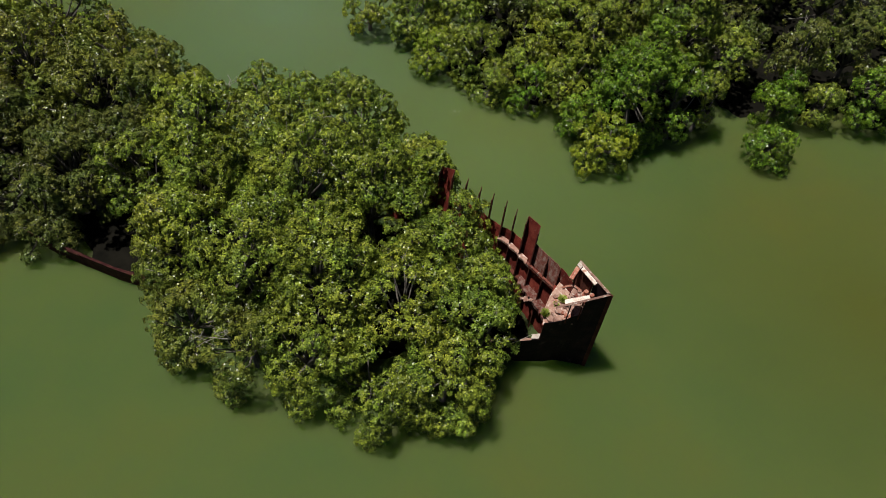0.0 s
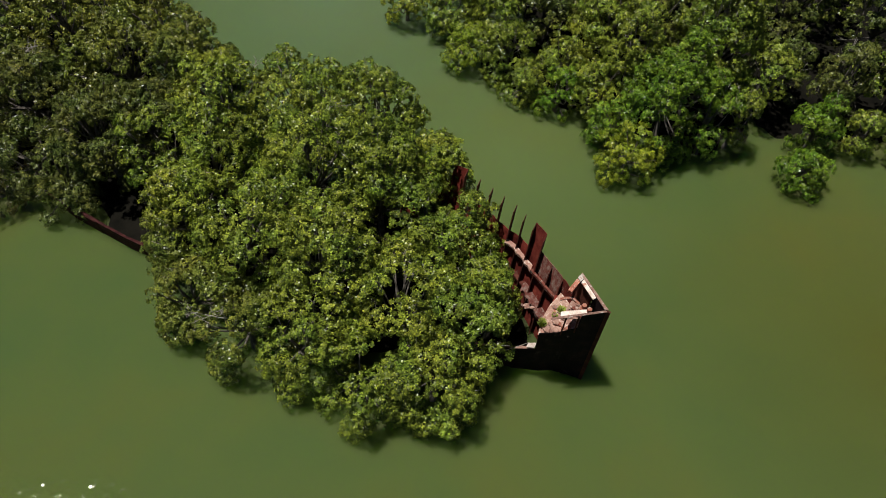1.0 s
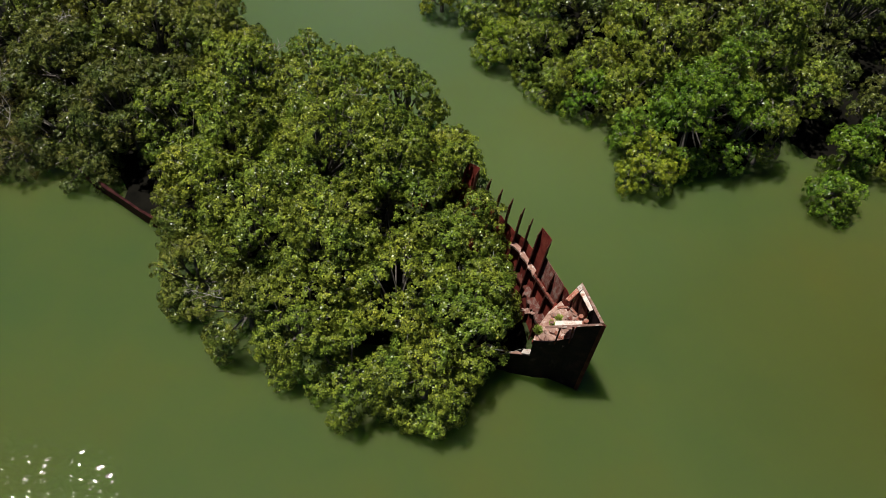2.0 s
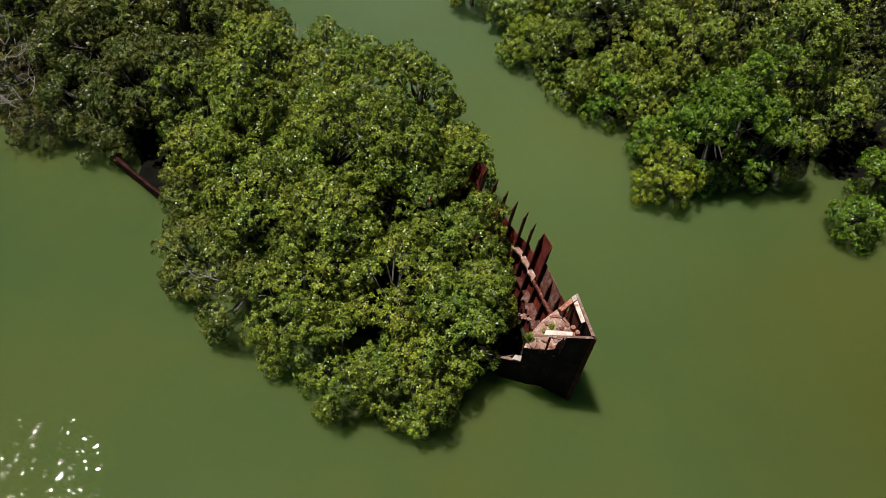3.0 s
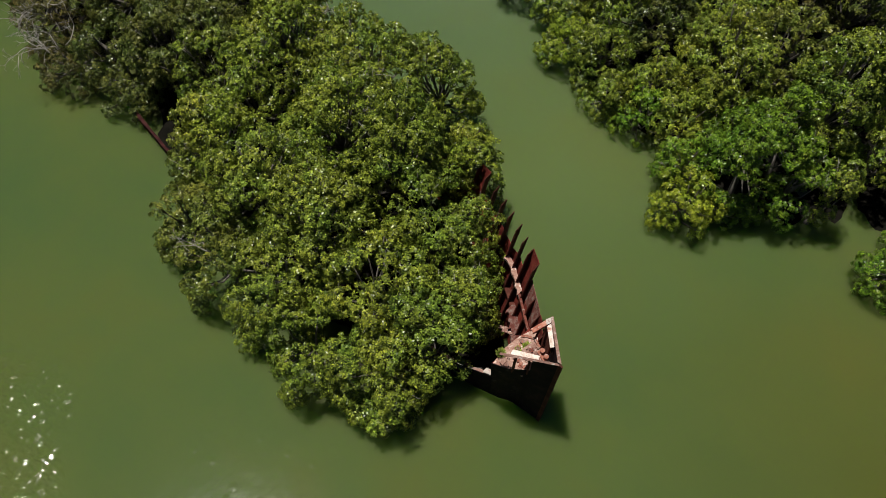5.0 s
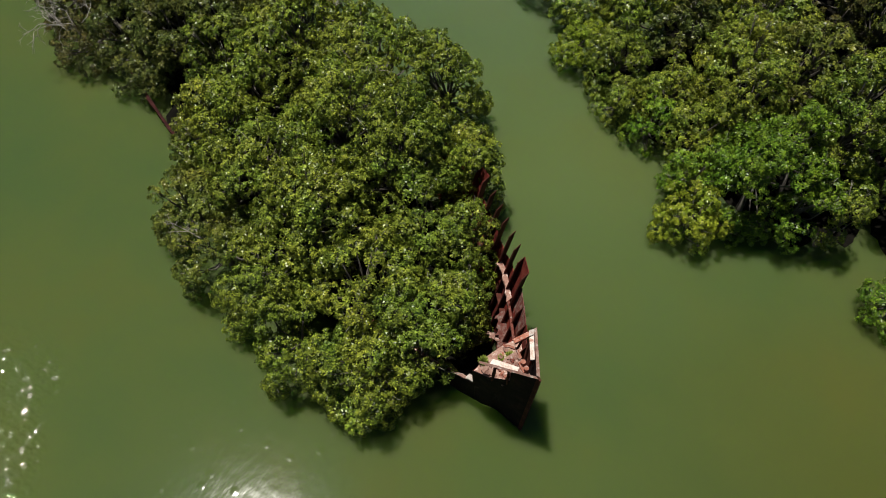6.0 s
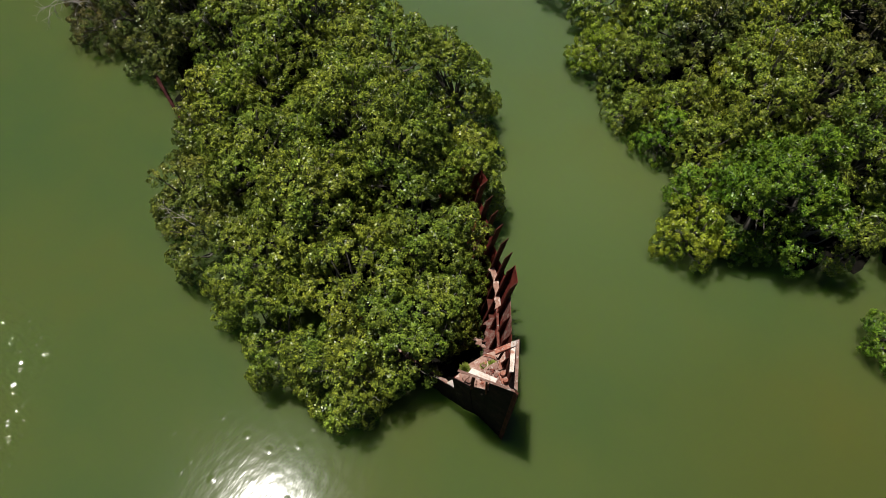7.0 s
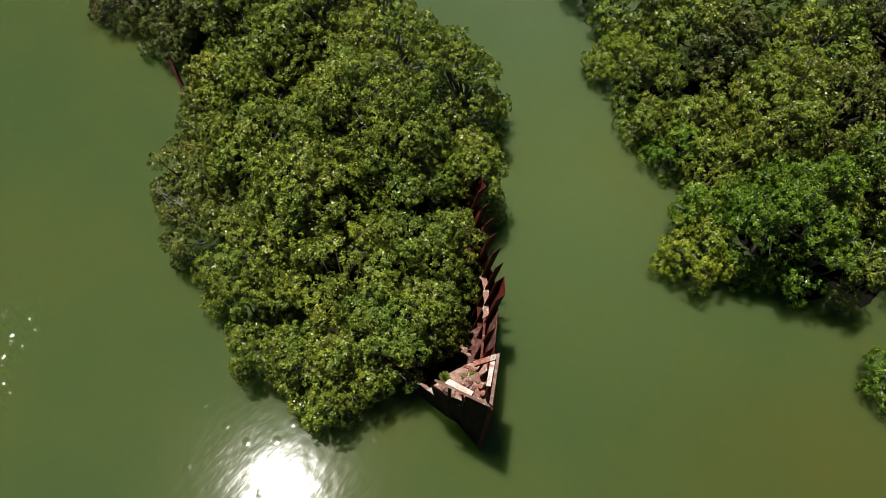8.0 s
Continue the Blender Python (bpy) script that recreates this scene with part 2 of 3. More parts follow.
def sheet(grid, thick, rng=None, wobble=0.0, ragged=0.0):
    """A thick sheet through a grid of points (rows from low to high); its last row can be ragged."""
    g = [[Vector(p) for p in row] for row in grid]
    nr, nc = len(g), len(g[0])
    a = (g[0][-1] - g[0][0]).cross(g[-1][0] - g[0][0]).normalized()
    rise = (g[-1][0] - g[0][0]).normalized()
    for i in range(nr):
        for j in range(nc):
            if rng:
                g[i][j] += a * rng.uniform(-wobble, wobble)
                if i == nr - 1:
                    g[i][j] += rise * rng.uniform(-ragged, ragged)
    flat = [p for row in g for p in row]
    vs = [p + a * thick / 2 for p in flat] + [p - a * thick / 2 for p in flat]
    n, fs = nr * nc, []
    for i in range(nr - 1):
        for j in range(nc - 1):
            q = (i * nc + j, i * nc + j + 1, (i + 1) * nc + j + 1, (i + 1) * nc + j)
            fs += [q, tuple(k + n for k in reversed(q))]
    rim = list(range(nc)) + [i * nc + nc - 1 for i in range(1, nr)] + [(nr - 1) * nc + j for j in range(nc - 2, -1, -1)] + [i * nc for i in range(nr - 2, 0, -1)]
    for p, q in zip(rim, rim[1:] + rim[:1]):
        fs.append((q, p, p + n, q + n))
    return vs, fs


# ---- water ----
def build_water():
    vs, fs = [], []
    rings = [0, 8, 20, 45, 100, 250, 700, 2500]
    k = 48
    vs.append((2, 16, 0))
    for r in rings[1:]:
        vs += [(2 + r * math.cos(2 * math.pi * i / k), 16 + r * math.sin(2 * math.pi * i / k), 0) for i in range(k)]
    fs += [(0, 1 + i, 1 + (i + 1) % k) for i in range(k)]
    for r in range(len(rings) - 2):
        a, b = 1 + r * k, 1 + (r + 1) * k
        fs += [(a + i, b + i, b + (i + 1) % k, a + (i + 1) % k) for i in range(k)]
    ob = mesh_object("water", vs, fs, WATER, smooth=True)
    tagged(ob, "calm murky green bay water around the wreck", "water", kind="structure")


build_water()



# mud whose near-black colour also holds the shade under the crowns
def mud_shade_material():
    m, nt, p = material("mud_with_painted_shade")
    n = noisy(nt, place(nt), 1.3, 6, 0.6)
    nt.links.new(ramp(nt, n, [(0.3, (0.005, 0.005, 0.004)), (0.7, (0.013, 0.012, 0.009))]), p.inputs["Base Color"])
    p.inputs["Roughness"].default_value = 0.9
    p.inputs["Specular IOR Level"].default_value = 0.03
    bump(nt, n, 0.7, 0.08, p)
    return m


MUD_SHADE = mud_shade_material()


def mud_bank(name, blobs, label):
    """A low hummocky bank whose height fades below the water towards its outline."""
    x0, x1 = min(x - r for x, y, r in blobs), max(x + r for x, y, r in blobs)
    y0, y1 = min(y - r for x, y, r in blobs), max(y + r for x, y, r in blobs)
    step = 0.5
    nx, ny = int((x1 - x0) / step) + 2, int((y1 - y0) / step) + 2
    vs = []
    for j in range(ny):
        for i in range(nx):
            px, py = x0 + i * step, y0 + j * step
            d = max(r - math.hypot(px - x, py - y) for x, y, r in blobs) + 0.7 * noise.noise((px * 0.45, py * 0.45, 8))
            z = max(-0.6, min(0.12, 0.14 * d - 0.05)) + 0.05 * noise.noise((px * 0.8, py * 0.8, 3))
            vs.append((px, py, z))
    fs = [(j * nx + i, j * nx + i + 1, (j + 1) * nx + i + 1, (j + 1) * nx + i) for j in range(ny - 1) for i in range(nx - 1)]
    fs = [q for q in fs if max(vs[k][2] for k in q) > -0.3]
    tagged(mesh_object(name, vs, fs, MUD_SHADE, smooth=True), label, "mud bank", kind="structure")


# banks reach out under the front crowns to paint the shade there
mud_bank("mud_bank", [(4.5, 30, 2.4), (7, 29, 2.5), (9.5, 28, 2.0), (11, 27, 1.4), (13, 29, 2.4), (17, 30, 2.4), (21, 30, 4), (9, 33, 5), (16, 33, 5), (22, 34, 5), (12, 38, 5), (17, 38, 6), (10.2, 26.2, 1.2), (12.2, 26.2, 1.4), (14.2, 27.2, 1.5), (16.2, 27.9, 1.6), (18.4, 27.7, 1.6), (20.6, 27.6, 1.6), (23, 27.2, 2.2)], "mud bank with the shade of the mangroves in its near-black colour")
mud_bank("mud_bank", [(-13, 23, 2.2), (-16, 22, 2), (-16, 26, 4), (-20, 25, 4), (-17, 30, 4), (-12, 20.4, 2.0), (-10.0, 20.4, 1.8)], "mud bank with the shade of the mangroves in its near-black colour")

# ---- the wreck ----
BOW, AFT, STAR = Vector((6.78, 13.33, 0)), Vector((-0.929, 0.370, 0)), Vector((0.370, 0.929, 0))


def at_ship(s, b, z):
    return BOW + AFT * s + STAR * b + Vector((0, 0, z))


def between(x, table):
    xs, ys = zip(*table)
    return float(np.interp(x, xs, ys))


BREADTH = [(0, 0.02), (0.43, 0.28), (1.15, 0.80), (1.57, 1.20), (2.78, 2.18), (3.31, 2.50), (3.78, 2.82), (4.21, 2.95), (4.77, 3.20), (5.3, 3.42), (5.89, 3.68), (6.5, 3.90), (7.03, 4.10), (9.2, 4.5)]
PORT_BREADTH = [(0, 0.02), (0.63, 0.26), (1.05, 0.50), (1.41, 0.68), (1.65, 0.77), (2.3, 1.02), (5, 1.9), (9, 2.6), (13, 3.1), (17.5, 3.27), (20.2, 3.12), (22, 2.9)]


def starboard(s, z, inset=0.0):
    flare = min(0.21, 0.16 * between(s, BREADTH))
    return at_ship(s, max(0.0, between(s, BREADTH) - inset + (z - 3.45) * flare), z)


def port(s, z, inset=0.0):
    flare = min(0.11, 0.22 * between(s, PORT_BREADTH))
    return at_ship(s, min(0.0, -between(s, PORT_BREADTH) + inset + (2.4 - z) * flare), z)


wreck = thing("shipwreck", "rusted red steel bow of a sunken ship overgrown by mangroves", "shipwreck", at=BOW)
WRNG = random.Random(5)


def part(name, chunk, mat, parent=wreck, label="", smooth=False):
    ob = mesh_object(name, *chunk, mat, smooth=smooth, label=label)
    if parent is wreck:
        return under(ob, wreck)
    ob.parent = parent
    ob.matrix_parent_inverse = parent.matrix_world.inverted() if parent.parent is None else Matrix.Identity(4)
    return ob


def side_plate(name, side, s0, s1, z0, z1, mat, inset=0.0, ragged=0.02, wobble=0.012, z1b=None, label=""):
    cols, rows = 5, 4
    z1b = z1 if z1b is None else z1b
    grid = []
    for i in range(rows):
        row = []
        for j in range(cols):
            u = j / (cols - 1)
            top = z1 + (z1b - z1) * u
            row.append(side(s0 + (s1 - s0) * u, z0 + (top - z0) * i / (rows - 1), inset))
        grid.append(row)
    return part(name, sheet(grid, 0.02, WRNG, wobble, ragged), mat, label=label)


FRAMES = [1.16, 1.72, 2.24, 2.80, 3.31, 3.78, 4.21, 4.77, 5.30, 5.89, 6.50, 7.03, 7.7, 8.4, 9.1]
TIPS = [3.5, 3.38, 3.28, 4.0, 3.98, 3.84, 3.95, 3.84, 3.78, 3.70, 3.64, 3.45, 2.9, 2.8, 2.7]
TOPS = [3.52, 3.42, 3.32, 3.22, 2.85, 2.80, 2.75, 2.7, 2.7, 2.65, 2.65, 2.7, 2.6, 2.5, 2.5]

# silt along the hull, blackened to paint the shade seen through crown gaps
mud_bank("silt_bed", [(*at_ship(3.0, 0.1, 0).xy, 1.1), (*at_ship(3.2, 1.0, 0).xy, 1.0), (*at_ship(4.4, 0.5, 0).xy, 1.6), (*at_ship(6.2, 0.8, 0).xy, 2.2), *((*at_ship(q, 0.35, 0).xy, 3.5) for q in (8.5, 10.5, 12.5, 14.5, 16.5, 18.5))], "silt inside the sunken hull with shade in its near-black colour")

# starboard plating, three strakes between the frames
for i in range(len(FRAMES) - 1):
    s0, s1 = FRAMES[i] + 0.005, FRAMES[i + 1] - 0.005
    side_plate("hull_plate", starboard, s0, s1, -0.6, 1.38, RUST, ragged=0.0)
    side_plate("hull_plate", starboard, s0, s1, 1.39, 2.36, RUST, ragged=0.0)
    if i in (3, 10):
        side_plate("hull_plate", starboard, s0, s1, 2.37, TIPS[i] + 0.02, RUST, z1b=TIPS[i + 1] + 0.02, label="tall upstanding rust-red plate")
    else:
        side_plate("hull_plate", starboard, s0, s1, 2.37, TOPS[i], RUST_GREY if i in (1, 2) else RUST, z1b=TOPS[i + 1])

# starboard frames: a web square to the plating, with a flange on its inner edge
for s, tip in zip(FRAMES, TIPS):
    heights = list(np.linspace(-0.4, tip - 0.1, 6)) + [tip]
    pts = [starboard(s, z) for z in heights]
    inn = -STAR
    deep = [0.23] * 6 + [0.05]
    web = sheet([[p + inn * 0.012, p + inn * (0.012 + d / 2), p + inn * (0.012 + d)] for p, d in zip(pts, deep)], 0.022, WRNG, 0.004)
    flange = sheet([[p + inn * 0.245 - AFT * 0.012, p + inn * 0.245 + AFT * 0.022] for p in pts[:-1]], 0.02)
    part("rib", join([web, flange]), RUST_DARK)


def ledge(name, side, s_list, z_of, width, mat, inward, lip=0.0, label="", rough=0.02, start=0.012):
    """A horizontal shelf along the inside of a side, with a turned-down lip and a corroded inner edge."""
    rows = []
    for u in (0.02, 0.5, 1.0):
        rows.append([side(s, z_of(s)) + inward * (start + (width + WRNG.uniform(-rough, rough) * (u == 1)) * u) + Vector((0, 0, WRNG.uniform(-0.012, 0.012))) for s in s_list])
    chunks = [sheet(rows, 0.03)]
    if lip:
        inner = rows[-1]
        chunks.append(sheet([[p - Vector((0, 0, lip)) for p in inner], inner], 0.02))
    return part(name, join(chunks), mat, label=label)


ledge("upper_stringer", starboard, list(np.linspace(1.3, 2.95, 12)), lambda s: 2.44 + 0.40 * max(0, 2.8 - s) / 1.5, 0.09, RUST_STRIP, -STAR, 0.12, "rusted stringer bar with pale flaking patches", 0.012, 0.20)
ledge("upper_stringer", starboard, list(np.linspace(2.96, 4.25, 10)), lambda s: 2.44, 0.21, RUST_PALE, -STAR, 0.09, "rusted stringer shelf with pale flaking patches", 0.06, 0.09)
ledge("lower_stringer", starboard, list(np.linspace(1.75, 3.1, 24)), lambda s: 1.42 + 0.02 * math.sin(9 * s), 0.42, RUST_GREY, -STAR, 0.16, "broad flaking stringer plate along the hull", 0.10)
ledge("lower_stringer", starboard, list(np.linspace(3.11, 8.8, 14)), lambda s: 1.36, 0.18, RUST_DARK, -STAR, 0.10)

# port side: tall bow plating with an opening, then low torn plating
side_plate("hull_plate", port, 0.0, 0.64, -0.8, 4.55, HULL_PAINT, z1b=4.36, ragged=0)
side_plate("hull_plate", port, 0.62, 1.14, -0.8, 3.50, HULL_PAINT, inset=0.024, z1b=3.36, ragged=0.01)
side_plate("hull_plate", port, 1.12, 1.67, -0.8, 3.36, HULL_PAINT, z1b=3.18, ragged=0.01)
PORT_TOP = [(1.6, 1.92), (2.3, 1.72), (3, 1.6), (6, 1.25), (12, 0.9), (22, 0.85)]
PORT_CUTS = [1.63, 2.3, 3.1, 4.2, 5.6, 7.2, 8.9, 10.6, 12.3, 14.0, 15.8, 17.4, 18.8, 20.3, 21.6]
for s0, s1 in zip(PORT_CUTS, PORT_CUTS[1:]):
    side_plate("hull_plate", port, s0, s1 + 0.02, -0.6, between(s0, PORT_TOP), HULL_PAINT if s0 < 12 else HULL_MAROON, z1b=between(s1, PORT_TOP), inset=0.024 * (PORT_CUTS.index(s0) % 2), ragged=0.03)
ledge("port_stringer", port, list(np.linspace(1.72, 4.4, 14)), lambda s: between(s, PORT_TOP) - 0.05, 0.10, RUST_PALE, STAR, 0.05, "pale flaking shelf along the low side", 0.04)
ledge("port_bracket", port, list(np.linspace(1.70, 1.95, 4)), lambda s: 1.93, 0.20, WHITE_PAINT, STAR, 0.10, "chalky white bracket plate")
ledge("port_rail", port, list(np.linspace(15.8, 20.4, 10)), lambda s: 0.86, 0.10, HULL_MAROON, STAR, 0.06, "rusted top edge of the sunken hull side")
for s in np.arange(2.0, 7.0, 0.6):
    part("rib", bar(port(s, -0.4, 0.10), port(s, between(s, PORT_TOP) - 0.09, 0.10), 0.13, 0.03, AFT), RUST_DARK)
for s in np.arange(16.3, 20.2, 0.62):
    part("rib", bar(port(s, -0.4, 0.07), port(s, 0.80, 0.07), 0.10, 0.03, AFT), RUST_DARK)

# starboard bow bulwark
side_plate("hull_plate", starboard, 0.0, 0.55, -0.8, 4.55, HULL_PAINT, z1b=4.56, ragged=0)
side_plate("hull_plate", starboard, 0.56, 1.15, -0.8, 4.56, RUST_DARK, z1b=4.50, ragged=0)
# stem bar
part("stem", bar(at_ship(-0.05, 0, -0.9), at_ship(-0.05, -0.02, 4.64), 0.06, 0.13, AFT), RUST_DARK)


def rail_plate(outer, inner, mat, label):
    return part("rail", sheet([outer, inner], 0.035, WRNG, 0.006), mat, label=label)


def along(p, q, n):
    return [Vector(p).lerp(Vector(q), i / (n - 1)) for i in range(n)]


# rails on both bulwarks: a rusted edge strip outside, chalky white plates inside it
rail_plate(along(at_ship(-0.03, 0.03, 4.63), at_ship(1.17, 1.04, 4.50), 8), along(at_ship(0.08, 0.0, 4.63), at_ship(1.19, 0.95, 4.51), 8), RUST_PALE, "rusted rail edge")
rail_plate(along(at_ship(0.46, 0.28, 4.61), at_ship(1.03, 0.79, 4.54), 6), along(at_ship(0.52, 0.17, 4.61), at_ship(1.06, 0.64, 4.54), 6), WHITE_PAINT, "chalky white bulwark rail plate")
rail_plate(along(at_ship(1.05, 0.81, 4.54), at_ship(1.18, 0.94, 4.52), 3), along(at_ship(1.09, 0.66, 4.54), at_ship(1.23, 0.78, 4.53), 3), WHITE_PAINT, "chalky white bulwark rail plate")
rail_plate(along(at_ship(-0.03, -0.05, 4.63), at_ship(1.43, -0.93, 4.32), 8), along(at_ship(0.05, -0.03, 4.64), at_ship(1.45, -0.86, 4.34), 8), RUST_PALE, "rusted rail edge")
rail_plate(along(at_ship(0.50, -0.33, 4.48), at_ship(1.20, -0.74, 4.36), 6), along(at_ship(0.58, -0.17, 4.48), at_ship(1.26, -0.54, 4.36), 6), WHITE_PAINT, "chalky white bulwark rail plate")
part("rail_stanchion", bar(at_ship(1.04, -0.63, 3.3), at_ship(1.03, -0.66, 4.42), 0.10, 0.04, AFT), RUST_DARK)
part("rail_stanchion", bar(at_ship(0.68, -0.38, 3.3), at_ship(0.70, -0.46, 4.48), 0.05, 0.04, AFT), RUST_DARK)
part("rail_stanchion", bar(at_ship(1.17, 0.82, 3.2), at_ship(1.16, 0.90, 4.50), 0.10, 0.04, AFT), RUST_DARK)
part("rail_stanchion", bar(at_ship(0.62, 0.40, 3.2), at_ship(0.62, 0.44, 4.58), 0.08, 0.04, AFT), RUST)

# breast hook inside the stem, broken foredeck below and behind it
part("breast_hook", sheet([along(at_ship(0.04, 0.0, 4.0), at_ship(1.10, -0.44, 3.93), 7), along(at_ship(0.10, 0.03, 4.0), at_ship(1.18, -0.08, 3.92), 7), along(at_ship(0.06, 0.04, 4.0), at_ship(1.12, 0.30, 3.96), 7)], 0.04, WRNG, 0.014), RUST_PALE, label="rusty triangular plate inside the stem")
part("foredeck", sheet([along(at_ship(0.30, -0.10, 3.0), at_ship(1.70, -0.74, 2.86), 7), along(at_ship(0.4, 0.0, 3.0), at_ship(1.82, -0.2, 2.82), 7), along(at_ship(0.45, 0.1, 3.0), at_ship(1.78, 0.45, 2.84), 7), along(at_ship(0.45, 0.22, 3.0), at_ship(1.62, 1.08, 2.9), 7)], 0.05, WRNG, 0.03), RUST_PALE, label="broken foredeck with flaking pale rust")
part("deck_beam", bar(at_ship(1.70, -0.74, 2.78), at_ship(1.72, 1.05, 2.80), 0.07, 0.14), RUST)
bent = [at_ship(1.46, 0.06, 4.06), at_ship(1.34, 0.17, 4.09), at_ship(1.13, 0.31, 4.05), at_ship(0.86, 0.22, 4.01)]
part("bent_bar", join([bar(p, q, 0.075, 0.05) for p, q in zip(bent, bent[1:])]), RUST_ORANGE, label="bent pinkish rusted bar across the bow")
part("channel_beam", join([bar(at_ship(1.17, 0.76, 4.47), at_ship(1.28, 0.26, 4.43), 0.14, 0.025), bar(at_ship(1.11, 0.75, 4.41), at_ship(1.22, 0.25, 4.37), 0.025, 0.12), bar(at_ship(1.23, 0.77, 4.41), at_ship(1.34, 0.27, 4.37), 0.025, 0.12)]), RUST_ORANGE, label="orange rusted channel beam")
part("hanging_brace", bar(at_ship(1.20, 0.58, 4.42), at_ship(1.14, 0.33, 4.04), 0.06, 0.05), RUST_DARK)
# mooring bitts on the breast hook
bitts = part("mooring_bitts", bar(at_ship(0.46, 0.06, 4.03), at_ship(0.80, 0.16, 4.01), 0.20, 0.05), RUST_ORANGE, label="pair of orange rusted mooring bitts")
for q in (0.50, 0.70):
    c = at_ship(q, 0.08 + 0.3 * (q - 0.50), 4.04)
    part("bollard", tube([c, c + Vector((0, 0, 0.13)), c + Vector((0, 0, 0.135)), c + Vector((0, 0, 0.165))], [0.07, 0.065, 0.078, 0.074], 12), RUST_ORANGE, bitts)


def rubble(count, s_range, b_range, z, size, mat, seed):
    """Flakes of rust plate lying on a deck, each a chipped slab of its own."""
    rng = random.Random(seed)
    for _ in range(count):
        c = at_ship(rng.uniform(*s_range), rng.uniform(*b_range), z + 0.03)
        k, r = rng.randint(5, 7), rng.uniform(*size)
        turn = Matrix.Rotation(rng.uniform(0, 6.28), 4, "Z") @ Matrix.Rotation(rng.uniform(-0.35, 0.35), 4, "X")
        ring = [Vector((r * rng.uniform(0.6, 1.1) * math.cos(6.283 * i / k), 0.7 * r * rng.uniform(0.6, 1.1) * math.sin(6.283 * i / k), 0)) for i in range(k)]
        th = rng.uniform(0.015, 0.05)
        vs = [c + turn @ p for p in ring] + [c + turn @ (p * 0.92 + Vector((0, 0, th))) for p in ring]
        fs = [tuple(range(k - 1, -1, -1)), tuple(range(k, 2 * k))] + [(i, (i + 1) % k, k + (i + 1) % k, k + i) for i in range(k)]
        part("rust_flake", (vs, fs), mat)


rubble(14, (0.8, 1.65), (-0.45, 0.55), 2.92, (0.06, 0.16), RUST_PALE, 3)
rubble(8, (0.9, 1.6), (-0.3, 0.7), 2.93, (0.05, 0.13), RUST_ORANGE, 4)
rubble(16, (0.55, 1.12), (-0.25, 0.18), 3.97, (0.03, 0.08), RUST_STRIP, 8)
rubble(9, (0.75, 1.12), (-0.3, 0.22), 3.97, (0.03, 0.09), RUST_PALE, 9)
rubble(6, (1.15, 1.6), (-0.55, -0.1), 2.95, (0.10, 0.20), RUST_PALE, 10)
rubble(7, (2.0, 2.8), (0.85, 1.05), 1.43, (0.05, 0.12), RUST_PALE, 6)


def weed_tuft(c, radius, height, blades, seed):
    rng = random.Random(seed)
    vs, fs = [], []
    for _ in range(blades):
        a, q = rng.uniform(0, 6.28), radius * math.sqrt(rng.random())
        root = Vector(c) + Vector((0.35 * q * math.cos(a), 0.35 * q * math.sin(a), 0))
        tip = Vector(c) + Vector((q * math.cos(a), q * math.sin(a), height * rng.uniform(0.6, 1.0)))
        mid = root.lerp(tip, 0.55) + Vector((0, 0, 0.12 * height))
        w = Vector((-math.sin(a), math.cos(a), 0)) * 0.012
        n = len(vs)
        vs += [root - w, root + w, mid + w, mid - w, tip]
        fs += [(n, n + 1, n + 2, n + 3), (n + 3, n + 2, n + 4)]
    ob = mesh_object("weed_tuft", vs, fs, WEED)
    tagged(ob, "small bright green tuft of weeds growing on rusted deck", "weeds", "weeds on the wreck")


weed_tuft(at_ship(1.74, -0.36, 2.84), 0.19, 0.30, 240, 1)
weed_tuft(at_ship(1.34, 0.40, 2.92), 0.20, 0.18, 130, 2)
weed_tuft(at_ship(1.50, 0.16, 2.90), 0.14, 0.13, 70, 3)

# ---- mangroves ----


def leaf_blades(centre, radius, normal, rosettes, leaves, size, rng, shell=(0.72, 1.06), spread=0.62):
    """Corners of leaves set in rosettes over the outer side of many tufts; each leaf is a folded blade of four corners."""
    n = len(centre)
    c = np.repeat(centre, rosettes, 0)
    r = np.repeat(radius, rosettes)[:, None]
    d = np.repeat(normal, rosettes, 0) * 1.0 + np.array((0, 0, 0.15)) + rng.normal(0, spread, (n * rosettes, 3))
    d /= np.linalg.norm(d, axis=1)[:, None]
    p = c + d * r * rng.uniform(*shell, (len(d), 1))
    up = d + 0.55 * np.repeat(normal, rosettes, 0) + rng.normal(0, 0.32, d.shape)
    up /= np.linalg.norm(up, axis=1)[:, None]
    side = np.cross(up, rng.normal(0, 1, up.shape))
    side /= np.linalg.norm(side, axis=1)[:, None] + 1e-9
    front = np.cross(side, up)
    k = leaves
    az = (np.arange(k)[None, :] * 2.4 + rng.uniform(0, 6.28, (len(d), 1)))[..., None]
    el = rng.uniform(-0.4, 0.45, (len(d), k))[..., None]
    flat = np.cos(az) * side[:, None] + np.sin(az) * front[:, None]
    way = flat * np.cos(el) + up[:, None] * np.sin(el)
    width = np.cross(way, up[:, None] + rng.normal(0, 0.28, way.shape))
    width /= np.linalg.norm(width, axis=2)[..., None] + 1e-9
    length = (size * rng.uniform(0.65, 1.3, (len(d), k)))[..., None]
    base = p[:, None] + way * 0.012
    mid = base + way * length * 0.5
    lift = np.cross(width, way)
    tip = base + way * length - lift * length * 0.12
    half = width * length * 0.28
    return np.stack([base, mid + half + lift * length * 0.05, tip, mid - half + lift * length * 0.05], 2).reshape(-1, 3)


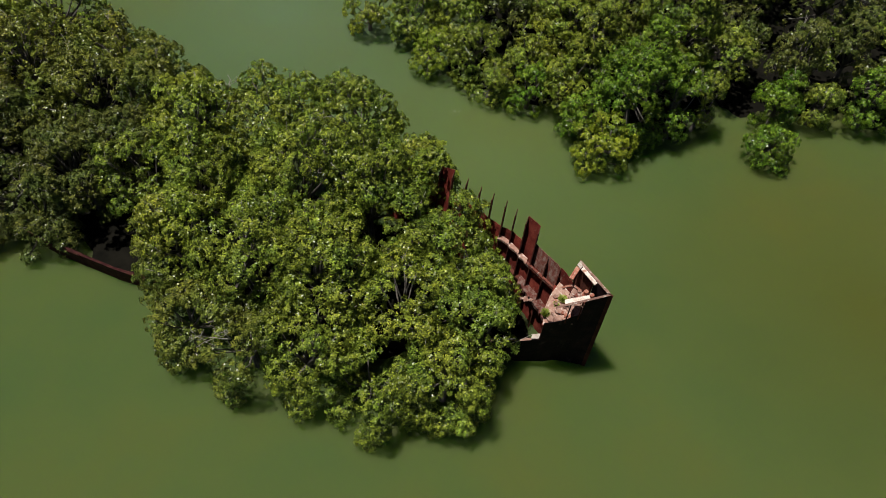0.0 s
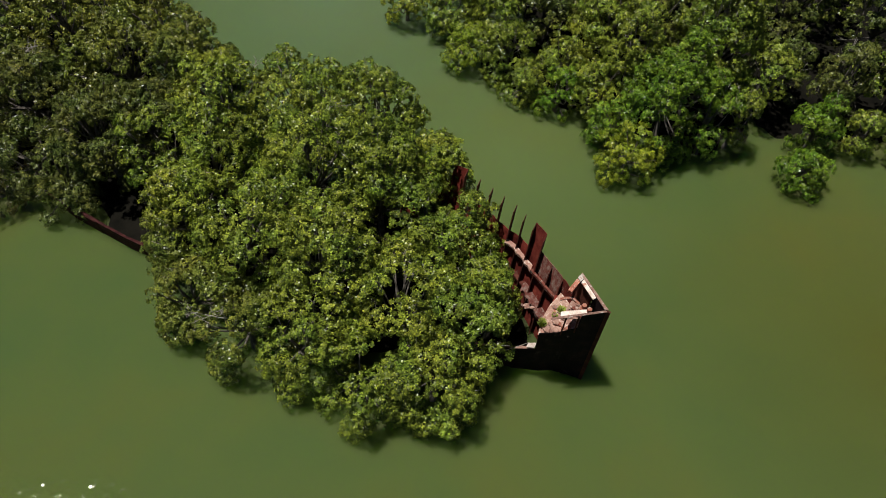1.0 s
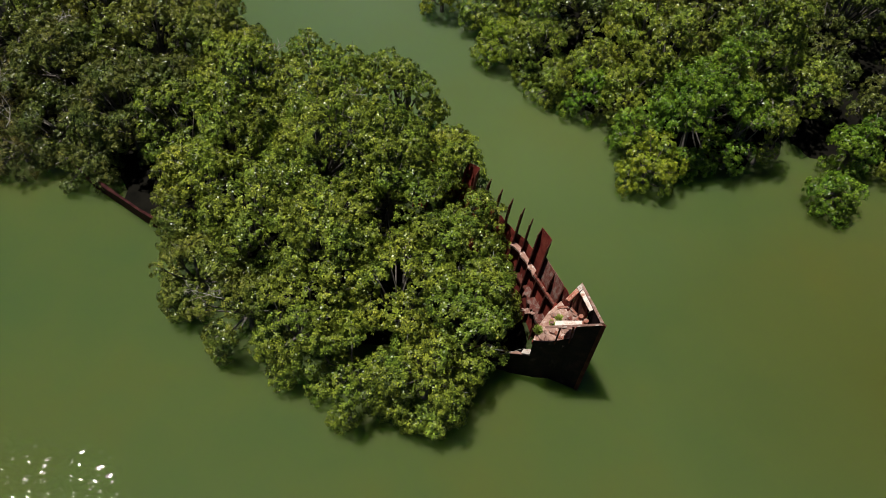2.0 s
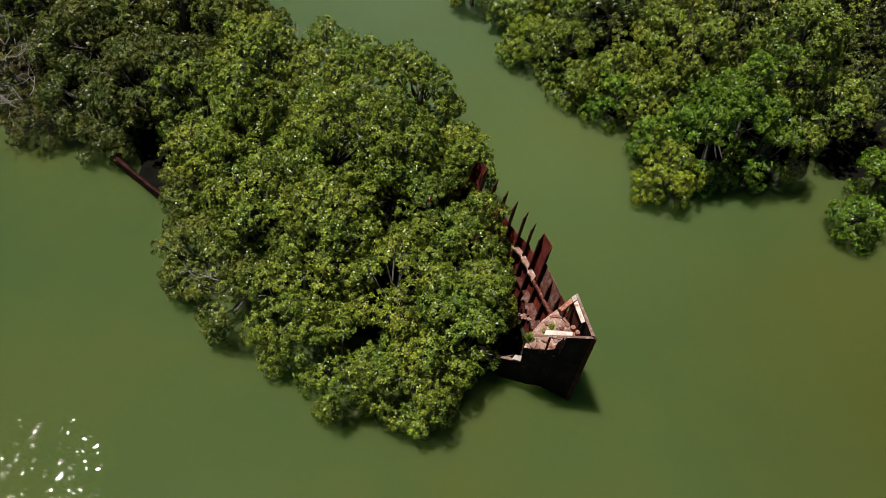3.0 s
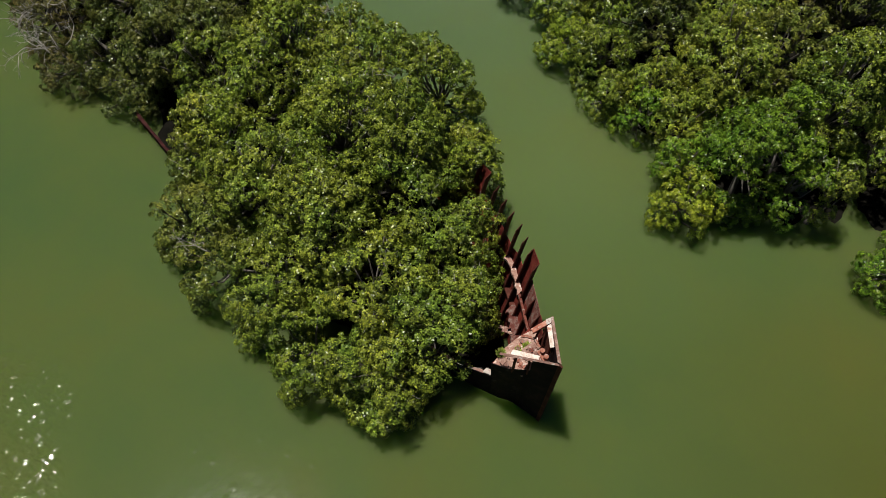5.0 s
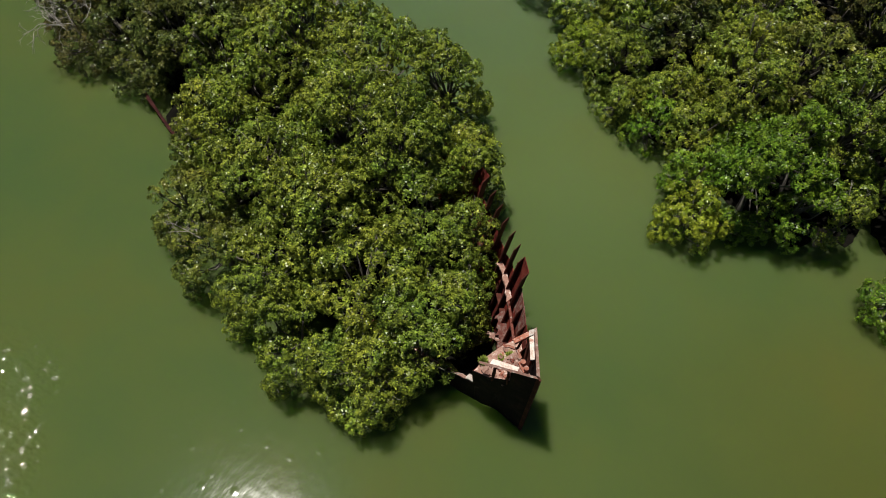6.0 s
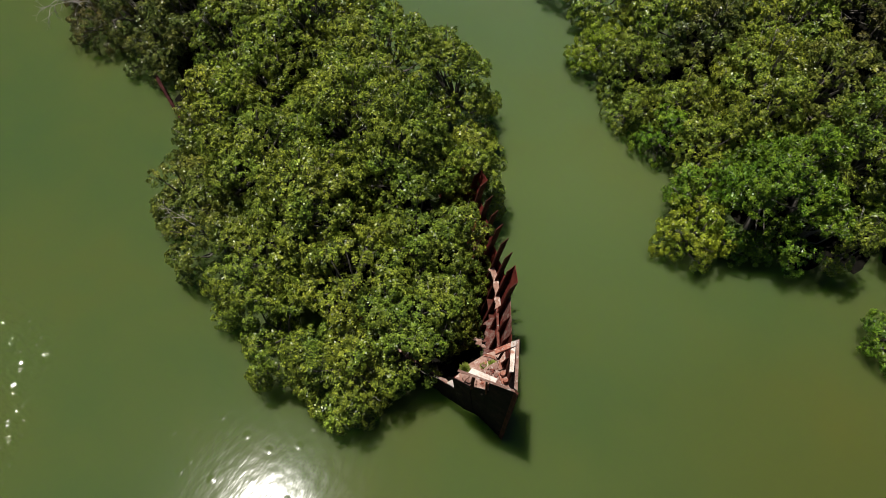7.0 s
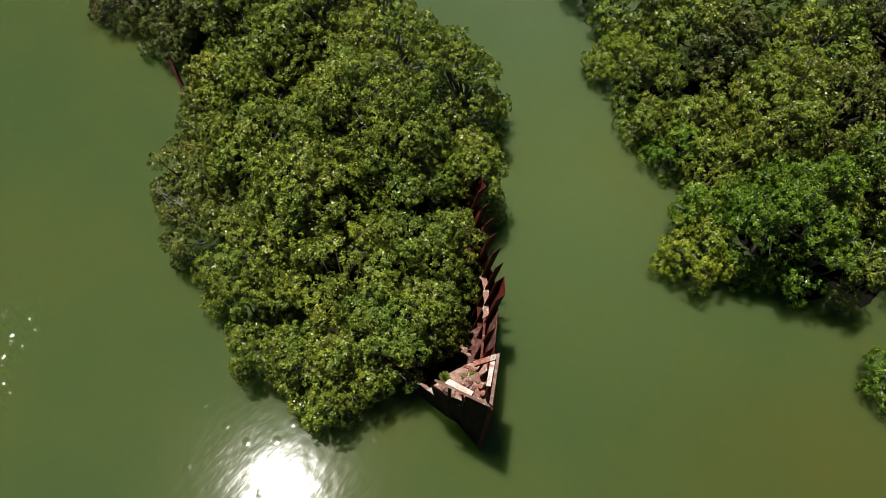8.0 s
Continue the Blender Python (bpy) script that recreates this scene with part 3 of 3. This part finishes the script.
def leaf_mesh(name, v, mat):
    m = len(v) // 4
    me = bpy.data.meshes.new(name)
    me.vertices.add(len(v))
    me.vertices.foreach_set("co", v.astype(np.float32).ravel())
    me.loops.add(m * 4)
    me.loops.foreach_set("vertex_index", np.arange(m * 4, dtype=np.int32))
    me.polygons.add(m)
    me.polygons.foreach_set("loop_start", np.arange(0, m * 4, 4, dtype=np.int32))
    me.update(calc_edges=True)
    me.materials.append(mat)
    return new(name, me)


def bare_wood(p, way, length, radius, forks, rng, chunks):
    """A crooked leafless branch that forks into finer ones."""
    way = way.normalized()
    path, q = [p], p
    for _ in range(3):
        way = (way + Vector(rng.normal(0, 0.28, 3))).normalized()
        q = q + way * length / 3
        path.append(q)
    end = radius * 0.62
    chunks.append(tube(path, [radius, radius * 0.88, radius * 0.75, end], 5))
    if forks:
        for start in (path[2], path[3], path[3]):
            turn = (way + Vector(rng.normal(0, 0.55, 3))).normalized()
            bare_wood(start, turn, length * rng.uniform(0.5, 0.75), end, forks - 1, rng, chunks)


BOUGH_AREA = 0.70  # square metres of dome to each bough


def dome_height(rho, top, low):
    return low + (top - low) * max(0.0, 1 - rho * rho) ** 0.375


def canopy(px, py, own):
    """How far the closed canopy lies above the one crown's own dome at a place, where crowns meet."""
    heights = []
    for k, (x, y, r, top, low) in enumerate(CROWNS):
        rho = math.hypot(px - x, py - y) / r
        if rho < 1 or k == own:
            heights.append((dome_height(rho, top, low), k == own))
    mine = next(h for h, is_own in heights if is_own)
    if mine < max(h for h, _ in heights) - 0.9:
        return 0.0
    return min(0.7, math.log(sum(math.exp(1.5 * (h - mine)) for h, _ in heights)) / 1.5)


def buried(px, py, pz, own):
    """Whether a bough would lie deep inside the crown of a neighbour."""
    for k, (x, y, r, top, low) in enumerate(CROWNS):
        rho = math.hypot(px - x, py - y) / r
        if k != own and rho < 0.86 and low - 0.2 < pz < dome_height(rho, top, low) - 0.55:
            return True
    return False


def crown_boughs(own, seed, x, y, r, top, low, rng):
    """Rounded boughs set evenly over a lumpy dome: centre, radius, outward way and how densely it is leaved."""
    count = int(round((math.pi * r * r + 3.6 * r * max(0.6, top - low)) / BOUGH_AREA))
    golden, boughs = math.pi * (3 - math.sqrt(5)), []
    for i in range(count):
        zz = 1 - 1.06 * ((i + 0.5) / count) ** 0.92
        az = i * golden + rng.uniform(-0.25, 0.25)
        q = math.sqrt(max(0, 1 - zz * zz))
        br = rng.uniform(0.30, 0.66) * min(1.0, 0.62 + 0.2 * r)
        lump = noise.noise(Vector((q * math.cos(az), q * math.sin(az), zz)) * 2.0 + Vector((seed * 1.7, 0.3, 0)))
        sink = rng.choice((0.0, 0.35), p=(0.7, 0.3))
        grow = (r * (1 + 0.16 * lump) - 0.8 * br - 0.5 * sink) * q
        px, py = x + grow * math.cos(az), y + grow * math.sin(az)
        pz = low + (top - low) * max(zz, 0) ** 0.75 - 0.85 * br - sink + 0.7 * min(0.3, lump) + rng.uniform(-0.16, 0.12)
        pz += canopy(px, py, own) - 0.3 * (zz < 0)
        # boughs stand in clumps a metre or more across, with dark hollows between
        hollow = noise.noise(Vector((px * 1.0, py * 1.0, pz * 0.8 + 40)))
        if hollow < -0.42 and zz > 0.1:
            continue
        pz -= 0.8 * (hollow < -0.17)
        pz = max(pz, 0.42)
        if buried(px, py, pz, own):
            continue
        way = Vector((q * math.cos(az), q * math.sin(az), max(zz, 0.0) + 0.85)).normalized()
        boughs.append((px, py, pz, br, way, 0.45 if way.y > 0.35 and zz < 0.6 else 1.0))
    return boughs


def mangrove(own, mat, seed, density=1.0, leaf=0.086, bare=0, reach=0.6, label="", group="mangroves on the wreck"):
    x, y, r, top, low = CROWNS[own]
    rng = np.random.default_rng(seed)
    tree = thing("mangrove_tree", label or "leafy green mangrove with a domed crown over the water", "tree", group, at=(x, y, -0.3))
    boughs = crown_boughs(own, seed, x, y, r, top, low, rng)
    cen, rad, nor = [], [], []
    for bx, by, bz, br, way, full in boughs:
        # a cap of leaf tufts over the bough, bare below
        k = max(6, int(80 * br * br * density * full))
        h = 1 - 0.84 * (np.arange(k) + 0.5) / k
        turn = np.arange(k) * 2.39996 + rng.uniform(0, 6.28)
        flat = np.sqrt(1 - h * h)
        u = np.array(way.orthogonal().normalized())
        w = np.cross(np.array(way), u)
        dv = h[:, None] * np.array(way) + flat[:, None] * (np.cos(turn)[:, None] * u + np.sin(turn)[:, None] * w)
        dv += rng.normal(0, 0.13, dv.shape)
        dv /= np.linalg.norm(dv, axis=1)[:, None]
        cen.append(np.array((bx, by, bz)) + dv * br * rng.uniform(0.66, 1.08, (k, 1)) * np.array((1, 1, 0.85)))
        rad.append(rng.uniform(0.09, 0.165, k))
        nor.append(dv)
    cen, rad, nor = np.concatenate(cen), np.concatenate(rad), np.concatenate(nor)
    cen[:, 2] = np.maximum(cen[:, 2], 0.28)
    outer = leaf_blades(cen, rad, nor, 11, 4, leaf, rng, (0.5, 1.1), 0.66)
    # sparse large leaves inside the boughs close the crown from below
    inner = np.array([(bx, by, bz - 0.55 * br) for bx, by, bz, br, way, full in boughs])
    fill = leaf_blades(inner, np.array([0.7 * bg[3] for bg in boughs]), np.array([tuple(bg[4]) for bg in boughs]), 5, 4, 0.10, rng, (0.1, 0.9), 1.2)
    crown = leaf_mesh("crown", np.concatenate([outer, fill]), mat)
    under(crown, tree)
    # trunk, limbs to the boughs and bare twigs
    lean = Vector((rng.uniform(-0.3, 0.3), rng.uniform(-0.3, 0.3), 0))
    fork = Vector((x, y, 0)) + lean + Vector((0, 0, max(0.45, 0.32 * top)))
    tr = 0.07 + 0.03 * r
    vs, fs = tube([(x, y, -0.3), Vector((x, y, 0.1)) + lean * 0.2, fork], [tr * 1.3, tr, tr * 0.8], 9)
    under(mesh_object("trunk", vs, fs, BARK, smooth=True), tree)
    for i, (bx, by, bz, br, way, full) in enumerate(boughs):
        if i % 2 and i > 8:
            continue
        b = Vector((bx, by, bz)) + way * br * 0.2
        m = fork.lerp(b, 0.5) + Vector((rng.uniform(-0.2, 0.2), rng.uniform(-0.2, 0.2), rng.uniform(-0.3, 0.05)))
        limb = under(mesh_object("limb", *tube([fork, m, b], [tr * 0.5, tr * 0.28, 0.014], 5), BARK, smooth=True), tree)
        twigs = []
        for _ in range(4):
            e = b + Vector(rng.normal(0, 0.17, 3)) + way * 0.45 * br
            twigs.append(tube([m.lerp(b, 0.6), b.lerp(e, 0.4), e], [0.014, 0.011, 0.005], 4))
        mesh_object("twig", *join(twigs), PALE_BARK if i % 3 == 0 else BARK, limb, smooth=True)
    for _ in range(bare):
        # leafless forked branches that stick out of the dome
        a, u = rng.uniform(0, 6.28), rng.uniform(0.45, 0.85)
        b0 = Vector((x + r * 0.8 * u * math.cos(a), y + r * 0.8 * u * math.sin(a), low + (top - low) * math.sqrt(1 - u * u) ** 0.75 - 0.25))
        out = Vector((math.cos(a), math.sin(a), 0.5))
        chunks = []
        for _ in range(2):
            bare_wood(b0 - out * 0.3, out + Vector(rng.normal(0, 0.35, 3)), rng.uniform(0.7, 1.25) * reach, 0.024, 3, rng, chunks)
        under(mesh_object("bare_branch", *join(chunks), PALE_BARK, smooth=True, label="leafless pale grey branch"), tree)
    return tree


# x, y, radius, height and, where it is not one metre, the lowest leaves
WRECK_TREES = [
    (1.7, 11.95, 1.72, 3.3), (-0.45, 11.8, 1.65, 3.0), (-2.7, 13.0, 1.8, 3.6), (-4.8, 13.3, 1.85, 3.1), (-6.75, 14.4, 1.68, 3.1),
    (2.5, 14.2, 1.75, 3.8), (0.4, 14.3, 2.2, 4.5), (-2.4, 15.6, 2.3, 5.4), (-5.2, 16.4, 2.2, 5.2), (1.2, 16.9, 2.0, 4.8),
    (-0.9, 18.7, 2.25, 6.0), (-3.5, 19.4, 2.35, 5.9), (1.2, 20.2, 1.25, 4.7), (-7.5, 17.2, 1.75, 4.7), (-8.1, 16.4, 1.25, 3.4), (2.7, 17.3, 1.2, 4.0), (3.3, 15.3, 1.15, 3.8), (3.1, 13.25, 1.1, 3.1),
]
STERN_TREES = [
    (-1.7, 22.95, 2.0, 5.0), (-4.6, 22.5, 2.3, 5.5), (-7.5, 19.6, 1.9, 4.8), (-7.9, 22.4, 2.3, 4.9), (-10.4, 21.4, 1.9, 4.3),
    (-12.6, 21.0, 1.8, 4.0), (-14.6, 19.8, 1.8, 3.0), (-16.4, 18.9, 1.6, 2.1), (-18.7, 20.7, 1.8, 2.7), (-16.0, 22.6, 2.2, 4.4), (-12.5, 24.2, 2.4, 5.0),
    (-9.8, 24.8, 2.0, 4.8), (-12.3, 27.2, 2.2, 4.6), (-15.6, 26.4, 2.4, 5.0), (-19.2, 24.4, 2.4, 4.6), (-15.6, 30.2, 2.4, 4.8), (-19.0, 28.6, 2.6, 5.0), (-22.5, 23.5, 2.4, 4.0), (-13.4, 18.9, 1.4, 2.5), (-11.7, 20.0, 1.6, 4.3, 2.4), (-9.6, 19.7, 1.4, 4.2, 2.2),
]
BANK_TREES = [
    (1.7, 29.5, 1.25, 2.1, 0.60), (3.6, 29.2, 1.50, 3.1, 0.66), (4.2, 27.5, 1.15, 2.2, 0.60), (6.1, 28.6, 1.40, 3, 0.72), (6, 26.8, 1.00, 2.3, 0.60),
    (7.6, 26.7, 1.15, 3.2, 0.83), (8.3, 24.9, 1.10, 3, 0.72), (8.85, 23.35, 1.35, 2.7, 0.60), (10.5, 25.5, 1.95, 5.6, 1.90), (12.3, 24.9, 1.15, 3.7, 1.60),
    (9.1, 28.1, 1.45, 5, 1.43), (8, 30.1, 1.70, 5, 1.32), (13.5, 25.4, 0.84, 4, 2.10), (12.6, 28.3, 1.90, 6.7, 2.40), (16.4, 23.5, 1.10, 2.2, 0.60), (17.2, 25.7, 1.06, 3.4, 1.04), (15, 27.4, 1.01, 4.2, 2.60),
    (19.2, 25.9, 0.92, 3.1, 0.94), (21.6, 25.8, 1.10, 3.4, 0.99), (24, 26.2, 1.23, 3.6, 0.99),
    (18.2, 27.6, 1.10, 4.6, 2.00), (20.8, 28, 1.10, 4.8, 2.00), (11.7, 27, 1.20, 4.7, 1.32), (10.1, 24, 0.80, 1.9, 0.70),
]
FAR_TREES = [
    (-1.5, 32.4, 1.2, 2), (0.8, 31.9, 1.4, 2.8), (3.2, 32, 1.65, 3.7, 1.5), (5.4, 31.9, 1.65, 4, 1.7), (8.2, 33.2, 2, 4.6, 1.9), (10.4, 30.6, 1.8, 5, 2.2),
    (5, 35, 2, 4.6, 1.9), (9.5, 36.8, 2.1, 5, 2.1), (13.3, 31.6, 1.53, 4.2, 1.8), (12.6, 35, 1.71, 6.2, 2.6), (15.8, 29, 1.48, 4.2, 1.8), (17, 32.4, 1.62, 6.7, 2.8),
    (19.2, 28.2, 1.26, 3.7, 1.6), (20.6, 31.4, 1.62, 6.7, 2.8), (21.8, 27, 1.26, 3, 1.2), (24, 29.6, 1.53, 6.2, 2.6), (24.8, 33, 1.71, 4.4, 1.8), (1.5, 34.8, 1.48, 4.1, 1.7),
    (10.8, 34.9, 1.48, 4.1, 1.7), (13.4, 38, 1.8, 5.3, 2.2), (15.6, 35.2, 1.71, 4.4, 1.8), (19.4, 35.2, 1.8, 5.5, 2.3), (11, 39.6, 1.8, 4.5, 1.9), (16.8, 39.6, 1.89, 5.5, 2.3), (20.8, 38.6, 1.89, 4.5, 1.9),
]
CROWNS = [(row + (1.0,))[:5] for row in WRECK_TREES + STERN_TREES + BANK_TREES + FAR_TREES]
N_STERN, N_BANK = len(WRECK_TREES), len(WRECK_TREES) + len(STERN_TREES)
N_FAR = N_BANK + len(BANK_TREES)

for i in range(len(WRECK_TREES)):
    mangrove(i, LEAF_SAGE if i in (3, 4, 14) else LEAF, 100 + i, bare=1 if i in (3, 11) else 0)
for i in range(len(STERN_TREES)):
    russet, back = i in (7, 8), 11 < i < 18
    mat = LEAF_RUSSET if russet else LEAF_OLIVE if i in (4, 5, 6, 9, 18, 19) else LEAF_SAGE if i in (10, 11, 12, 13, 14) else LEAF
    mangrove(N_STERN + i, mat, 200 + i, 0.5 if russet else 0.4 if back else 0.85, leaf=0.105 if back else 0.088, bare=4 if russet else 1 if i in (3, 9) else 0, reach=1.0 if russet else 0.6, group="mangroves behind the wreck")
for i in range(len(BANK_TREES)):
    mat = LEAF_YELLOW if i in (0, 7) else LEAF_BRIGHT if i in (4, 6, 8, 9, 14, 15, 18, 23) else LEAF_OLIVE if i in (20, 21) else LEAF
    mangrove(N_BANK + i, mat, 300 + i, 0.9, leaf=0.088, group="mangroves on the far bank")
for i in range(len(FAR_TREES)):
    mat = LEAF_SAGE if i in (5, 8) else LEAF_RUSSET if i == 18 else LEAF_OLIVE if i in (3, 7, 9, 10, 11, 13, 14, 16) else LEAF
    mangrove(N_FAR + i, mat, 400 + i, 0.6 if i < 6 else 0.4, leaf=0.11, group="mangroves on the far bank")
